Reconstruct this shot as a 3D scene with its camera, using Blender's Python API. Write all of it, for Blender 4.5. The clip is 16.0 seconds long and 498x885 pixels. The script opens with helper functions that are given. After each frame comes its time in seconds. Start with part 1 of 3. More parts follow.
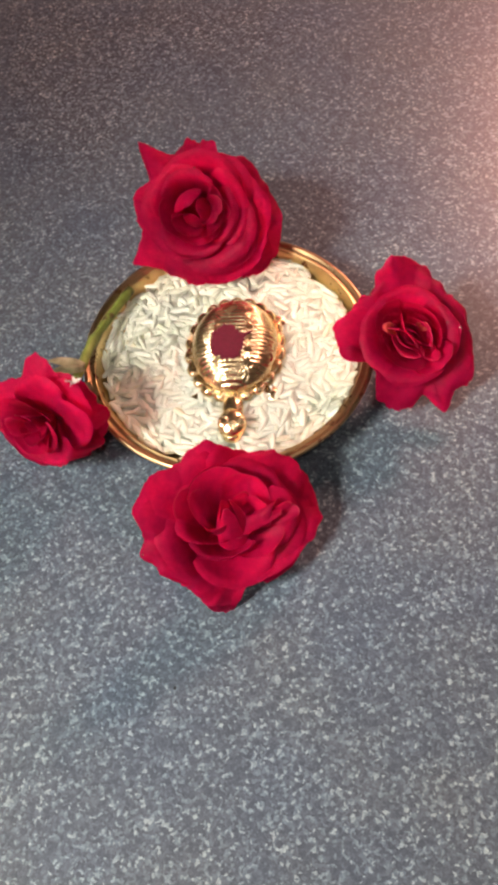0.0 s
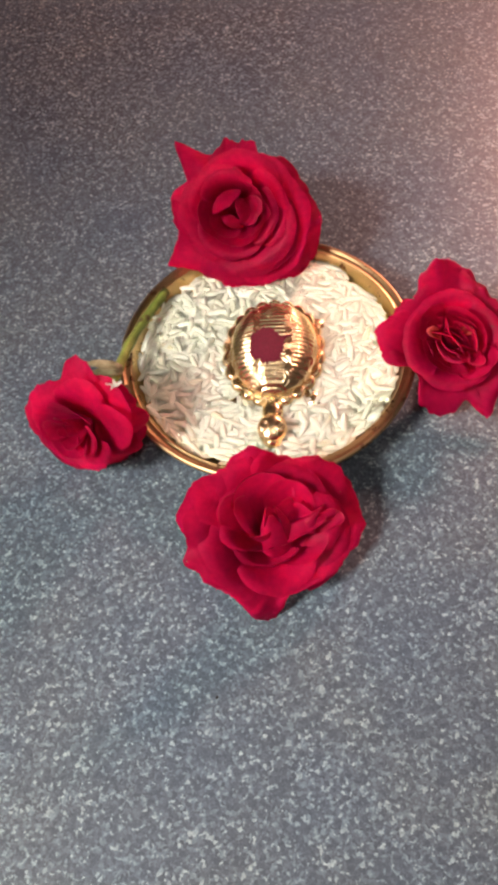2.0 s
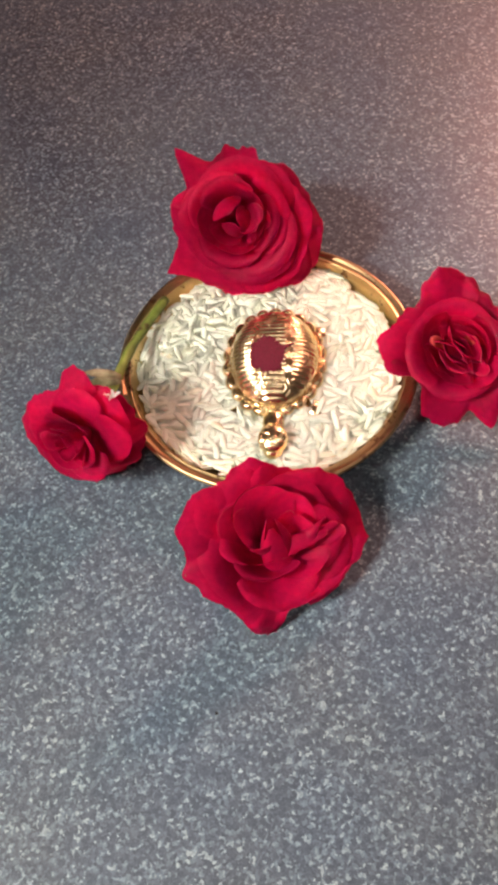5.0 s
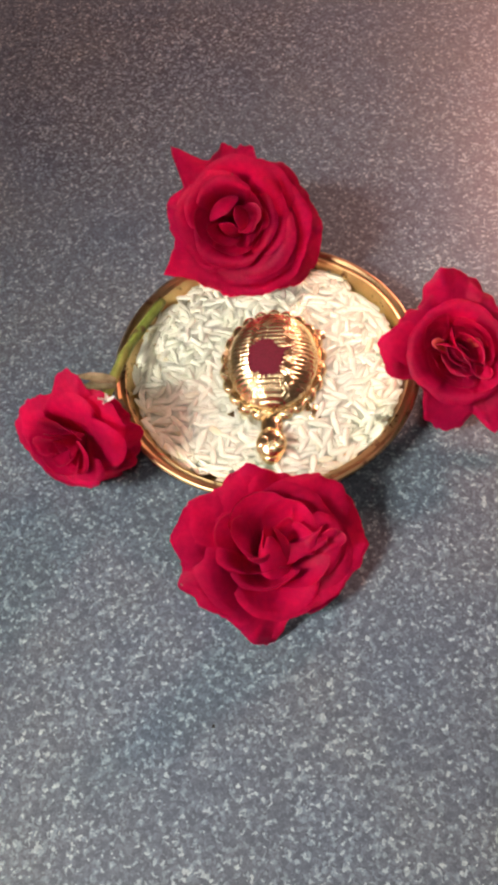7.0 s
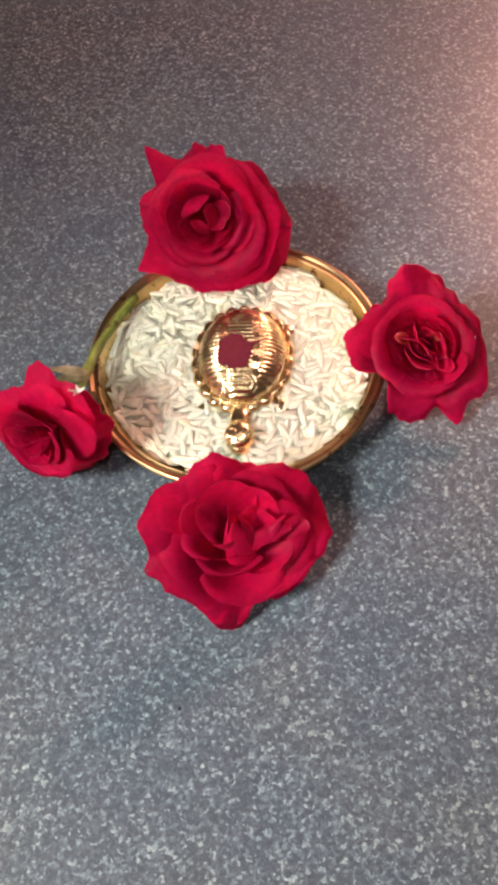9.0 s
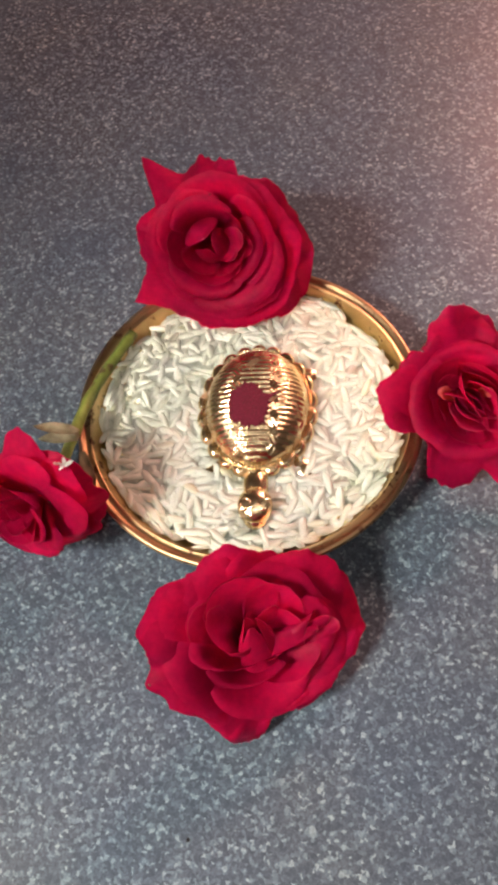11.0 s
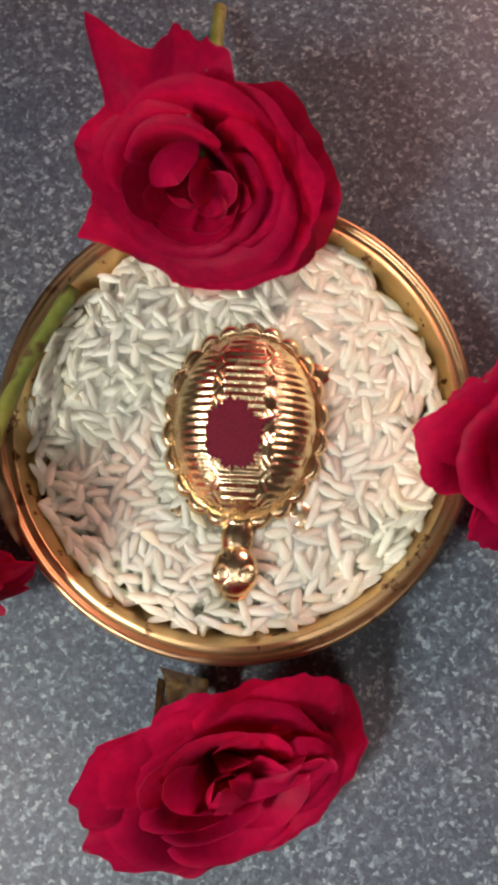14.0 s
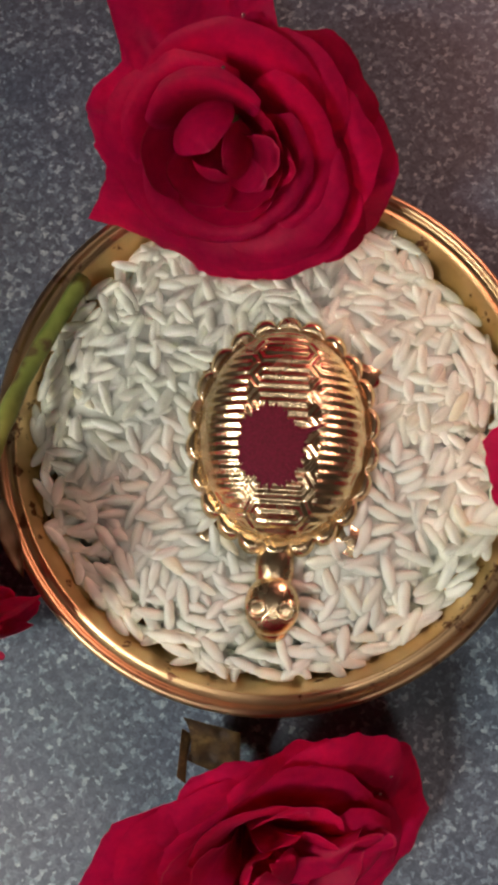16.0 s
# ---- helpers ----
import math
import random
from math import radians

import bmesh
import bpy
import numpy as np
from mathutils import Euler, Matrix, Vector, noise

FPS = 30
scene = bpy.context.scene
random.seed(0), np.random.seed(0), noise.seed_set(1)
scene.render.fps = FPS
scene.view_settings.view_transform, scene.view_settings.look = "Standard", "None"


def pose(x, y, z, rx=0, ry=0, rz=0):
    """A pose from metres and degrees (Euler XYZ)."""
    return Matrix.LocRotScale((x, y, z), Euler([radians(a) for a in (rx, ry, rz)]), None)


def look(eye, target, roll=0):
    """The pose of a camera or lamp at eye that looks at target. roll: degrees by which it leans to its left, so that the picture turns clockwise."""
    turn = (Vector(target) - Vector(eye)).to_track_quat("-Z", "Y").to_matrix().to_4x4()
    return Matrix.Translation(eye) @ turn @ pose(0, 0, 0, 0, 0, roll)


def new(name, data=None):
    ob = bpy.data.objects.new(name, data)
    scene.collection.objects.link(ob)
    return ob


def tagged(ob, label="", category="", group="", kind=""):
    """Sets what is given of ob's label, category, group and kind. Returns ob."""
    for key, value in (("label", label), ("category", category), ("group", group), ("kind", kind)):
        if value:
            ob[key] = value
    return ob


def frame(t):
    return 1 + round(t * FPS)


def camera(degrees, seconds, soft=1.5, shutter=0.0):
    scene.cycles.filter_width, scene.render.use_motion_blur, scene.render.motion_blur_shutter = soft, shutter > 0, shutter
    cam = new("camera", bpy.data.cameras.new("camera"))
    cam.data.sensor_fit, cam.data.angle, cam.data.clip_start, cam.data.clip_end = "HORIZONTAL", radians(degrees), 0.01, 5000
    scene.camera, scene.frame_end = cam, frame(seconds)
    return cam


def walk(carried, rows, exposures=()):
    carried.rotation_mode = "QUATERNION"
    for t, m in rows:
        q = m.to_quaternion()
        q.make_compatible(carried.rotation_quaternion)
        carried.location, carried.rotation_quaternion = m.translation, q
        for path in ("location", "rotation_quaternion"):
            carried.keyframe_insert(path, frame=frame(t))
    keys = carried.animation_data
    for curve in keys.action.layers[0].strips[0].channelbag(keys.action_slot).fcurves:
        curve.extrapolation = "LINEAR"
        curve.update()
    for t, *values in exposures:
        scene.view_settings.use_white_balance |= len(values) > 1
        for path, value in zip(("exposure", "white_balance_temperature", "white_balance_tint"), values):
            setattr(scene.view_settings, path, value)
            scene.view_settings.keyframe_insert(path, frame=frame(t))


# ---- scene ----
cam = camera(33.92, 16.0, soft=4.2)
PATH = [
    (0, (0.02957, -0.17507, 0.24396), (0.00904, -0.04901, 0.02904), -10.85),
    (0.5, (0.02563, -0.17414, 0.24601), (0.00471, -0.04836, 0.03098), -10.99),
    (1, (0.02158, -0.17488, 0.24394), (0.00068, -0.04877, 0.02909), -10.82),
    (1.5, (0.01925, -0.17337, 0.24270), (-0.00189, -0.04736, 0.02781), -10.84),
    (2, (0.01693, -0.17164, 0.24230), (-0.00438, -0.04553, 0.02749), -10.78),
    (2.5, (0.01590, -0.17065, 0.24105), (-0.00556, -0.04432, 0.02638), -10.81),
    (3, (0.01704, -0.16944, 0.24145), (-0.00459, -0.04286, 0.02696), -10.83),
    (3.5, (0.01703, -0.16871, 0.24238), (-0.00464, -0.04223, 0.02782), -10.85),
    (6, (0.01721, -0.16492, 0.23746), (-0.00456, -0.03770, 0.02335), -10.85),
    (6.5, (0.01962, -0.16309, 0.23616), (-0.00298, -0.03610, 0.02201), -11.29),
    (7, (0.01754, -0.16362, 0.23548), (-0.00441, -0.03623, 0.02150), -10.96),
    (7.5, (0.02016, -0.16486, 0.23454), (-0.00184, -0.03695, 0.02086), -10.95),
    (8, (0.02592, -0.16770, 0.23829), (0.00508, -0.03968, 0.02457), -10.55),
    (8.2, (0.02746, -0.16913, 0.23867), (0.00732, -0.04095, 0.02498), -10.27),
    (10.3, (0.02027, -0.17033, 0.23679), (0.00042, -0.04257, 0.02282), -9.99),
    (10.5, (0.01975, -0.16246, 0.23464), (-0.00121, -0.03491, 0.02065), -10.60),
    (11, (0.02011, -0.12514, 0.22108), (-0.00089, -0.00607, 0.00226), -11.30),
    (11.5, (0.01730, -0.09360, 0.19890), (-0.00310, 0.00837, -0.02844), -12.43),
    (12, (0.01853, -0.07423, 0.18421), (-0.00139, 0.01829, -0.04718), -13.18),
    (12.5, (0.01308, -0.07214, 0.17759), (-0.00405, 0.01439, -0.05633), -11.85),
    (13, (0.01758, -0.07248, 0.17449), (0.00112, 0.01094, -0.06061), -11.69),
    (13.1, (0.00834, -0.03638, 0.18560), (0.00022, 0.00649, -0.06056), -8.45),
    (13.5, (0.01182, -0.03664, 0.18799), (-0.00252, 0.00775, -0.05762), -15.93),
    (14, (0.01274, -0.03552, 0.18528), (-0.00012, 0.00855, -0.06047), -14.27),
    (14.5, (0.01163, -0.03015, 0.17888), (-0.00231, 0.01405, -0.06679), -15.52),
    (15, (0.01281, -0.02829, 0.17197), (-0.00191, 0.01585, -0.07367), -16.40),
    (15.5, (0.01047, -0.03071, 0.17040), (-0.00601, 0.01394, -0.07502), -18.17),
    (16, (0.00595, -0.02931, 0.16219), (-0.00966, 0.01504, -0.08335), -17.24),
]
walk(cam, [(t, look(eye, target, roll)) for t, eye, target, roll in PATH],
     [(0, 0.08, 6850, 11), (8.2, 0.08, 6850, 11), (10.4, 0.07, 6780, 11), (11.5, -0.34, 6550, 11), (12.5, -0.58, 6450, 11), (13.0, -0.58, 6450, 11), (13.3, -0.42, 6550, 11), (14.0, -0.46, 6550, 11), (14.4, -0.72, 6500, 11), (15.0, -0.88, 6500, 11), (16.0, -0.84, 6500, 11)])

# ---- light ----
world = bpy.data.worlds.new("room_air")
scene.world = world
world.use_nodes = True
world.node_tree.nodes["Background"].inputs[0].default_value = (0.85, 0.78, 0.72, 1)
world.node_tree.nodes["Background"].inputs[1].default_value = 0.05


def lamp(name, eye, target, size, watts, colour, spread=180):
    data = bpy.data.lights.new(name, "AREA")
    data.spread = radians(spread)
    data.shape, data.size, data.energy, data.color = "DISK", size, watts, colour
    ob = new(name, data)
    ob.matrix_world = look(eye, target)
    return ob


lamp("white_lamp", (-0.50, -0.40, 0.64), (0.01, -0.080, 0.0), 0.24, 0.56, (1.0, 0.95, 0.87), 34)
lamp("warm_lamp", (0.36, 0.54, 0.38), (0.06, 0.30, 0.0), 0.12, 5.8, (1.0, 0.47, 0.38))
# unseen lamp added as fill, to lift shadows and brighten the metal's surroundings
fill = bpy.data.lights.new("fill_lamp", "POINT")
fill.energy, fill.color, fill.shadow_soft_size = 31.0, (1.0, 0.92, 0.87), 0.20
new("fill_lamp", fill).location = (0.30, -0.85, 2.0)


# ---- materials ----
def material(name, colour, rough=0.5, metal=0.0):
    m = bpy.data.materials.new(name)
    m.use_nodes = True
    b = m.node_tree.nodes["Principled BSDF"]
    b.inputs["Base Color"].default_value = (*colour, 1)
    b.inputs["Roughness"].default_value = rough
    b.inputs["Metallic"].default_value = metal
    return m, m.node_tree.nodes, m.node_tree.links, b


def ramp(nodes, links, source, stops):
    r = nodes.new("ShaderNodeValToRGB")
    while len(r.color_ramp.elements) < len(stops):
        r.color_ramp.elements.new(0.5)
    for e, (p, c) in zip(r.color_ramp.elements, stops):
        e.position, e.color = p, (*c, 1)
    links.new(source, r.inputs[0])
    return r.outputs[0]


def texture(nodes, links, kind, scale, detail=2.0, rough=0.5):
    t = nodes.new(kind)
    t.inputs["Scale"].default_value = scale
    if "Detail" in t.inputs:
        t.inputs["Detail"].default_value = detail
        t.inputs["Roughness"].default_value = rough
    c = nodes.new("ShaderNodeTexCoord")
    links.new(c.outputs["Object"], t.inputs["Vector"])
    return t


def mixed(nodes, links, kind, factor, a, b):
    m = nodes.new("ShaderNodeMix")
    m.data_type, m.blend_type = "RGBA", kind
    for value, slot in ((factor, m.inputs[0]), (a, m.inputs[6]), (b, m.inputs[7])):
        if isinstance(value, bpy.types.NodeSocket):
            links.new(value, slot)
        elif isinstance(value, tuple):
            slot.default_value = (*value, 1)
        else:
            slot.default_value = value
    return m.outputs[2]


def bumped(nodes, links, shader, height, strength, distance):
    b = nodes.new("ShaderNodeBump")
    b.inputs["Strength"].default_value, b.inputs["Distance"].default_value = strength, distance
    links.new(height, b.inputs["Height"])
    links.new(b.outputs[0], shader.inputs["Normal"])


def stone_material():
    m, n, l, b = material("speckled_grey_stone", (0.1, 0.11, 0.12), 0.45)
    big = texture(n, l, "ShaderNodeTexNoise", 18, 4, 0.6)
    warp = texture(n, l, "ShaderNodeTexNoise", 700, 2, 0.5)
    at = n.new("ShaderNodeVectorMath")
    at.operation = "MULTIPLY_ADD"
    l.new(warp.outputs["Color"], at.inputs[0])
    at.inputs[1].default_value = (0.0020, 0.0020, 0.0020)
    l.new(warp.inputs["Vector"].links[0].from_socket, at.inputs[2])
    shades = []
    for scale, stops in ((1020, [(0.0, (0.053, 0.067, 0.087)), (0.45, (0.077, 0.096, 0.122)), (0.70, (0.103, 0.128, 0.160)), (0.88, (0.189, 0.235, 0.258)), (1.0, (0.315, 0.360, 0.373))]),
                         (2300, [(0.0, (0.72, 0.73, 0.76)), (0.6, (1.0, 1.0, 1.0)), (1.0, (1.3, 1.3, 1.3))])):
        v = n.new("ShaderNodeTexVoronoi")
        v.feature = "SMOOTH_F1"
        v.inputs["Smoothness"].default_value = 0.32
        v.inputs["Scale"].default_value = scale
        l.new(at.outputs[0], v.inputs["Vector"])
        one = n.new("ShaderNodeSeparateColor")
        l.new(v.outputs["Color"], one.inputs[0])
        shades.append(ramp(n, l, one.outputs[0], stops))
    c = mixed(n, l, "MULTIPLY", 1.0, shades[0], shades[1])
    tone = ramp(n, l, big.outputs[0], [(0.3, (0.82, 0.925, 1.03)), (0.7, (1.05, 1.06, 1.03))])
    c = mixed(n, l, "MULTIPLY", 1.0, c, tone)
    l.new(c, b.inputs["Base Color"])
    bumped(n, l, b, warp.outputs[0], 0.10, 0.0005)
    return m


def petal_material():
    m, n, l, b = material("crimson_petal", (0.45, 0.004, 0.03), 0.48)
    info = n.new("ShaderNodeObjectInfo")
    vein = texture(n, l, "ShaderNodeTexNoise", 420, 5, 0.65)
    blot = texture(n, l, "ShaderNodeTexNoise", 55, 2)
    c = ramp(n, l, blot.outputs[0], [(0.3, (0.69, 0.010, 0.120)), (0.7, (0.87, 0.015, 0.166))])
    v = ramp(n, l, vein.outputs[0], [(0.3, (0.82, 0.82, 0.82)), (0.7, (1.05, 1.05, 1.05))])
    c = mixed(n, l, "MULTIPLY", 1.0, c, v)
    r = ramp(n, l, info.outputs["Random"], [(0.0, (0.85, 0.8, 0.8)), (1.0, (1.05, 1.0, 1.0))])
    c = mixed(n, l, "MULTIPLY", 1.0, c, r)
    l.new(c, b.inputs["Base Color"])
    b.inputs["Specular IOR Level"].default_value = 0.22
    b.inputs["Sheen Weight"].default_value = 0.14
    b.inputs["Sheen Tint"].default_value = (1, 0.15, 0.25, 1)
    crease = texture(n, l, "ShaderNodeTexNoise", 150, 4, 0.6)
    bumped(n, l, b, mixed(n, l, "MULTIPLY", 0.5, crease.outputs[0], vein.outputs[0]), 0.5, 0.0009)
    t = n.new("ShaderNodeBsdfTranslucent")
    l.new(c, t.inputs["Color"])
    mix = n.new("ShaderNodeMixShader")
    mix.inputs[0].default_value = 0.50
    l.new(b.outputs[0], mix.inputs[1])
    l.new(t.outputs[0], mix.inputs[2])
    l.new(mix.outputs[0], n["Material Output"].inputs["Surface"])
    return m


def stem_material():
    m, n, l, b = material("rose_stem_green", (0.2, 0.24, 0.04), 0.5)
    a = texture(n, l, "ShaderNodeTexNoise", 180, 3)
    c = ramp(n, l, a.outputs[0], [(0.3, (0.13, 0.16, 0.025)), (0.58, (0.24, 0.29, 0.06)), (0.68, (0.13, 0.08, 0.03))])
    l.new(c, b.inputs["Base Color"])
    bumped(n, l, b, a.outputs[0], 0.3, 0.0008)
    return m


def sepal_material():
    m, n, l, b = material("dry_sepal", (0.3, 0.2, 0.09), 0.6)
    a = texture(n, l, "ShaderNodeTexNoise", 220, 3)
    c = ramp(n, l, a.outputs[0], [(0.3, (0.20, 0.16, 0.08)), (0.7, (0.50, 0.45, 0.28))])
    l.new(c, b.inputs["Base Color"])
    bumped(n, l, b, a.outputs[0], 0.3, 0.0008)
    return m


def withered_material():
    m, n, l, b = material("withered_sepal", (0.085, 0.037, 0.014), 0.5)
    a = texture(n, l, "ShaderNodeTexNoise", 260, 4, 0.6)
    c = ramp(n, l, a.outputs[0], [(0.35, (0.045, 0.022, 0.010)), (0.55, (0.12, 0.07, 0.025)), (0.72, (0.30, 0.19, 0.07))])
    l.new(c, b.inputs["Base Color"])
    bumped(n, l, b, a.outputs[0], 0.5, 0.0008)
    return m


def brass_material():
    m, n, l, b = material("worn_brass", (0.80, 0.47, 0.17), 0.2, 1.0)
    a = texture(n, l, "ShaderNodeTexNoise", 60, 4, 0.6)
    s = texture(n, l, "ShaderNodeTexNoise", 260, 3, 0.6)
    c = ramp(n, l, a.outputs[0], [(0.3, (0.60, 0.42, 0.19)), (0.65, (0.86, 0.64, 0.33))])
    stain = ramp(n, l, s.outputs[0], [(0.61, (0, 0, 0)), (0.66, (1, 1, 1))])
    c = mixed(n, l, "MIX", stain, c, (0.16, 0.07, 0.03))
    l.new(c, b.inputs["Base Color"])
    rg = ramp(n, l, a.outputs[0], [(0.3, (0.46, 0.46, 0.46)), (0.7, (0.28, 0.28, 0.28))])
    l.new(rg, b.inputs["Roughness"])
    # dark crescent of old residue inside the rim
    spot = n.new("ShaderNodeVectorMath")
    spot.operation = "DISTANCE"
    l.new(s.inputs["Vector"].links[0].from_socket, spot.inputs[0])
    spot.inputs[1].default_value = (0.0395, -0.0120, 0.0050)
    near = ramp(n, l, spot.outputs["Value"], [(0.008, (1, 1, 1)), (0.016, (0, 0, 0))])
    grime = ramp(n, l, a.outputs[0], [(0.40, (0.4, 0.4, 0.4)), (0.60, (1.0, 1.0, 1.0))])
    c = mixed(n, l, "MIX", mixed(n, l, "MULTIPLY", 1.0, near, grime), c, (0.22, 0.11, 0.05))
    l.new(c, b.inputs["Base Color"])
    # brown tarnish on the ledge; the rolled edge's top carries a painted dark reflection
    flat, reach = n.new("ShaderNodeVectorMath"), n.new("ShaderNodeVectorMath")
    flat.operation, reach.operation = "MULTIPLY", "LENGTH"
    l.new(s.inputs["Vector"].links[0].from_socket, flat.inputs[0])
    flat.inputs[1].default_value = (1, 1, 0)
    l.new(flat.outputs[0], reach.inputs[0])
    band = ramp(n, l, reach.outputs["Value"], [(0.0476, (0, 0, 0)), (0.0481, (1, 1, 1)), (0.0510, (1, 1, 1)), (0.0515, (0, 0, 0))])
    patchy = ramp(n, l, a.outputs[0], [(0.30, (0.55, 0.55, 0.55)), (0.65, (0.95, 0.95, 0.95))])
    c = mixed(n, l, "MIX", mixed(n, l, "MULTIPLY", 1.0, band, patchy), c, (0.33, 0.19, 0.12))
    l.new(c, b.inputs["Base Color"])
    pits = texture(n, l, "ShaderNodeTexNoise", 900, 3, 0.6)
    bumped(n, l, b, pits.outputs[0], 0.10, 0.0005)
    return m


def gold_material():
    m, n, l, b = material("bright_gold", (0.82, 0.63, 0.39), 0.16, 1.0)
    a = texture(n, l, "ShaderNodeTexNoise", 300, 3)
    rg = ramp(n, l, a.outputs[0], [(0.3, (0.18, 0.18, 0.18)), (0.7, (0.30, 0.30, 0.30))])
    l.new(rg, b.inputs["Roughness"])
    grit = texture(n, l, "ShaderNodeTexNoise", 1100, 3, 0.6)
    bumped(n, l, b, grit.outputs[0], 0.35, 0.0004)
    return m


def rice_material():
    m, n, l, b = material("raw_white_rice", (0.85, 0.83, 0.74), 0.46)
    geo, info = n.new("ShaderNodeNewGeometry"), n.new("ShaderNodeObjectInfo")
    add, part_of = n.new("ShaderNodeMath"), n.new("ShaderNodeMath")
    l.new(geo.outputs["Random Per Island"], add.inputs[0])
    l.new(info.outputs["Random"], add.inputs[1])
    part_of.operation = "FRACT"
    l.new(add.outputs[0], part_of.inputs[0])
    c = ramp(n, l, part_of.outputs[0], [(0.0, (0.64, 0.665, 0.565)), (0.45, (0.67, 0.695, 0.60)), (0.96, (0.70, 0.72, 0.635)), (1.0, (0.68, 0.65, 0.48))])
    cloud = texture(n, l, "ShaderNodeTexNoise", 500, 2)
    c = mixed(n, l, "MULTIPLY", 1.0, c, ramp(n, l, cloud.outputs[0], [(0.3, (0.93, 0.93, 0.91)), (0.7, (1.0, 1.0, 1.0))]))
    l.new(c, b.inputs["Base Color"])
    b.inputs["Specular IOR Level"].default_value = 0.25
    b.subsurface_method = "BURLEY"
    b.inputs["Subsurface Weight"].default_value = 1.0
    b.inputs["Subsurface Radius"].default_value = (1.0, 0.95, 0.8)
    b.inputs["Subsurface Scale"].default_value = 0.0025
    return m


def powder_material():
    m, n, l, b = material("crimson_powder", (0.22, 0.004, 0.03), 0.95)
    a = texture(n, l, "ShaderNodeTexNoise", 1800, 3, 0.7)
    c = ramp(n, l, a.outputs[0], [(0.3, (0.08, 0.003, 0.012)), (0.7, (0.16, 0.004, 0.027))])
    l.new(c, b.inputs["Base Color"])
    bumped(n, l, b, a.outputs[0], 0.6, 0.0006)
    return m


def plaster_material():
    m, n, l, b = material("plain_plaster", (0.4, 0.36, 0.32), 0.9)
    a = texture(n, l, "ShaderNodeTexNoise", 6, 4)
    c = ramp(n, l, a.outputs[0], [(0.3, (0.22, 0.19, 0.165)), (0.7, (0.28, 0.245, 0.21))])
    l.new(c, b.inputs["Base Color"])
    return m


STONE, PETAL, STEM, SEPAL = stone_material(), petal_material(), stem_material(), sepal_material()
BRASS, GOLD, POWDER, PLASTER = brass_material(), gold_material(), powder_material(), plaster_material()
RICE = rice_material()
DEW = material("dew", (0.95, 0.9, 0.9), 0.03)[0]
DEW.node_tree.nodes["Principled BSDF"].inputs["Transmission Weight"].default_value = 0.9
DARK = material("dark_crumb", (0.01, 0.01, 0.012), 0.8)[0]
WITHERED = withered_material()
PALE = material("pale_petal_base", (0.85, 0.78, 0.76), 0.6)[0]
PETAL_EDGE = material("petal_edge", (0.72, 0.022, 0.11), 0.4)[0]
PEACH = material("peach_petal", (0.74, 0.09, 0.09), 0.5)[0]


# ---- building helpers ----
def mesh_of(bm, name, mat, smooth=True):
    bmesh.ops.recalc_face_normals(bm, faces=bm.faces)
    for f in bm.faces:
        f.smooth = smooth
    data = bpy.data.meshes.new(name)
    bm.to_mesh(data)
    bm.free()
    data.materials.append(mat)
    return data


def part(name, bm, mat, parent, label="", smooth=True):
    ob = new(name, mesh_of(bm, name, mat, smooth))
    ob.parent = parent
    return tagged(ob, label)


def box(lo, hi):
    bm = bmesh.new()
    bmesh.ops.create_cube(bm, size=1.0)
    for v in bm.verts:
        v.co = Vector([(a + b) / 2 + c * (b - a) for a, b, c in zip(lo, hi, v.co)])
    return bm


def tube(points, radii, sides=10):
    """A closed tube along points."""
    bm = bmesh.new()
    pts = [Vector(p) for p in points]
    rings = []
    for i, p in enumerate(pts):
        d = (pts[min(i + 1, len(pts) - 1)] - pts[max(i - 1, 0)]).normalized()
        q = d.to_track_quat("Z", "Y")
        rings.append([bm.verts.new(p + q @ Vector((math.cos(k * math.tau / sides), math.sin(k * math.tau / sides), 0)) * radii[i]) for k in range(sides)])
    for a, b in zip(rings, rings[1:]):
        for k in range(sides):
            bm.faces.new((a[k], a[(k + 1) % sides], b[(k + 1) % sides], b[k]))
    bm.faces.new(rings[0])
    bm.faces.new(rings[-1])
    return bm


def lathe(profile, sides=160):
    bm = bmesh.new()
    rings = []
    for r, z in profile:
        if r < 1e-6:
            rings.append([bm.verts.new((0, 0, z))])
        else:
            rings.append([bm.verts.new((r * math.cos(k * math.tau / sides), r * math.sin(k * math.tau / sides), z)) for k in range(sides)])
    for a, b in zip(rings, rings[1:]):
        for k in range(sides):
            j = (k + 1) % sides
            if len(a) == 1:
                bm.faces.new((a[0], b[k], b[j]))
            elif len(b) == 1:
                bm.faces.new((a[k], a[j], b[0]))
            else:
                bm.faces.new((a[k], a[j], b[j], b[k]))
    return bm


# ---- room ----
tagged(new("floor", mesh_of(box((-2, -2, -0.05), (2, 2, 0)), "floor", STONE, False)), "grey speckled stone slab with pale flecks", "floor", kind="structure")
# walls and ceiling are unseen, added to enclose the scene and shape metal reflections
for name, lo, hi in (("wall_north", (-2, 2, -0.05), (2, 2.1, 2.5)), ("wall_south", (-2, -2.1, -0.05), (2, -2, 2.5)), ("wall_east", (2, -2.1, -0.05), (2.1, 2.1, 2.5)), ("wall_west", (-2.1, -2.1, -0.05), (-2, 2.1, 2.5))):
    tagged(new(name, mesh_of(box(lo, hi), name, PLASTER, False)), "unseen plain brown-beige plastered wall, added to close the room", "wall", kind="structure")
tagged(new("ceiling", mesh_of(box((-2.1, -2.1, 2.5), (2.1, 2.1, 2.6)), "ceiling", PLASTER, False)), "unseen plain brown-beige plastered ceiling, added to close the room", "ceiling", kind="structure")


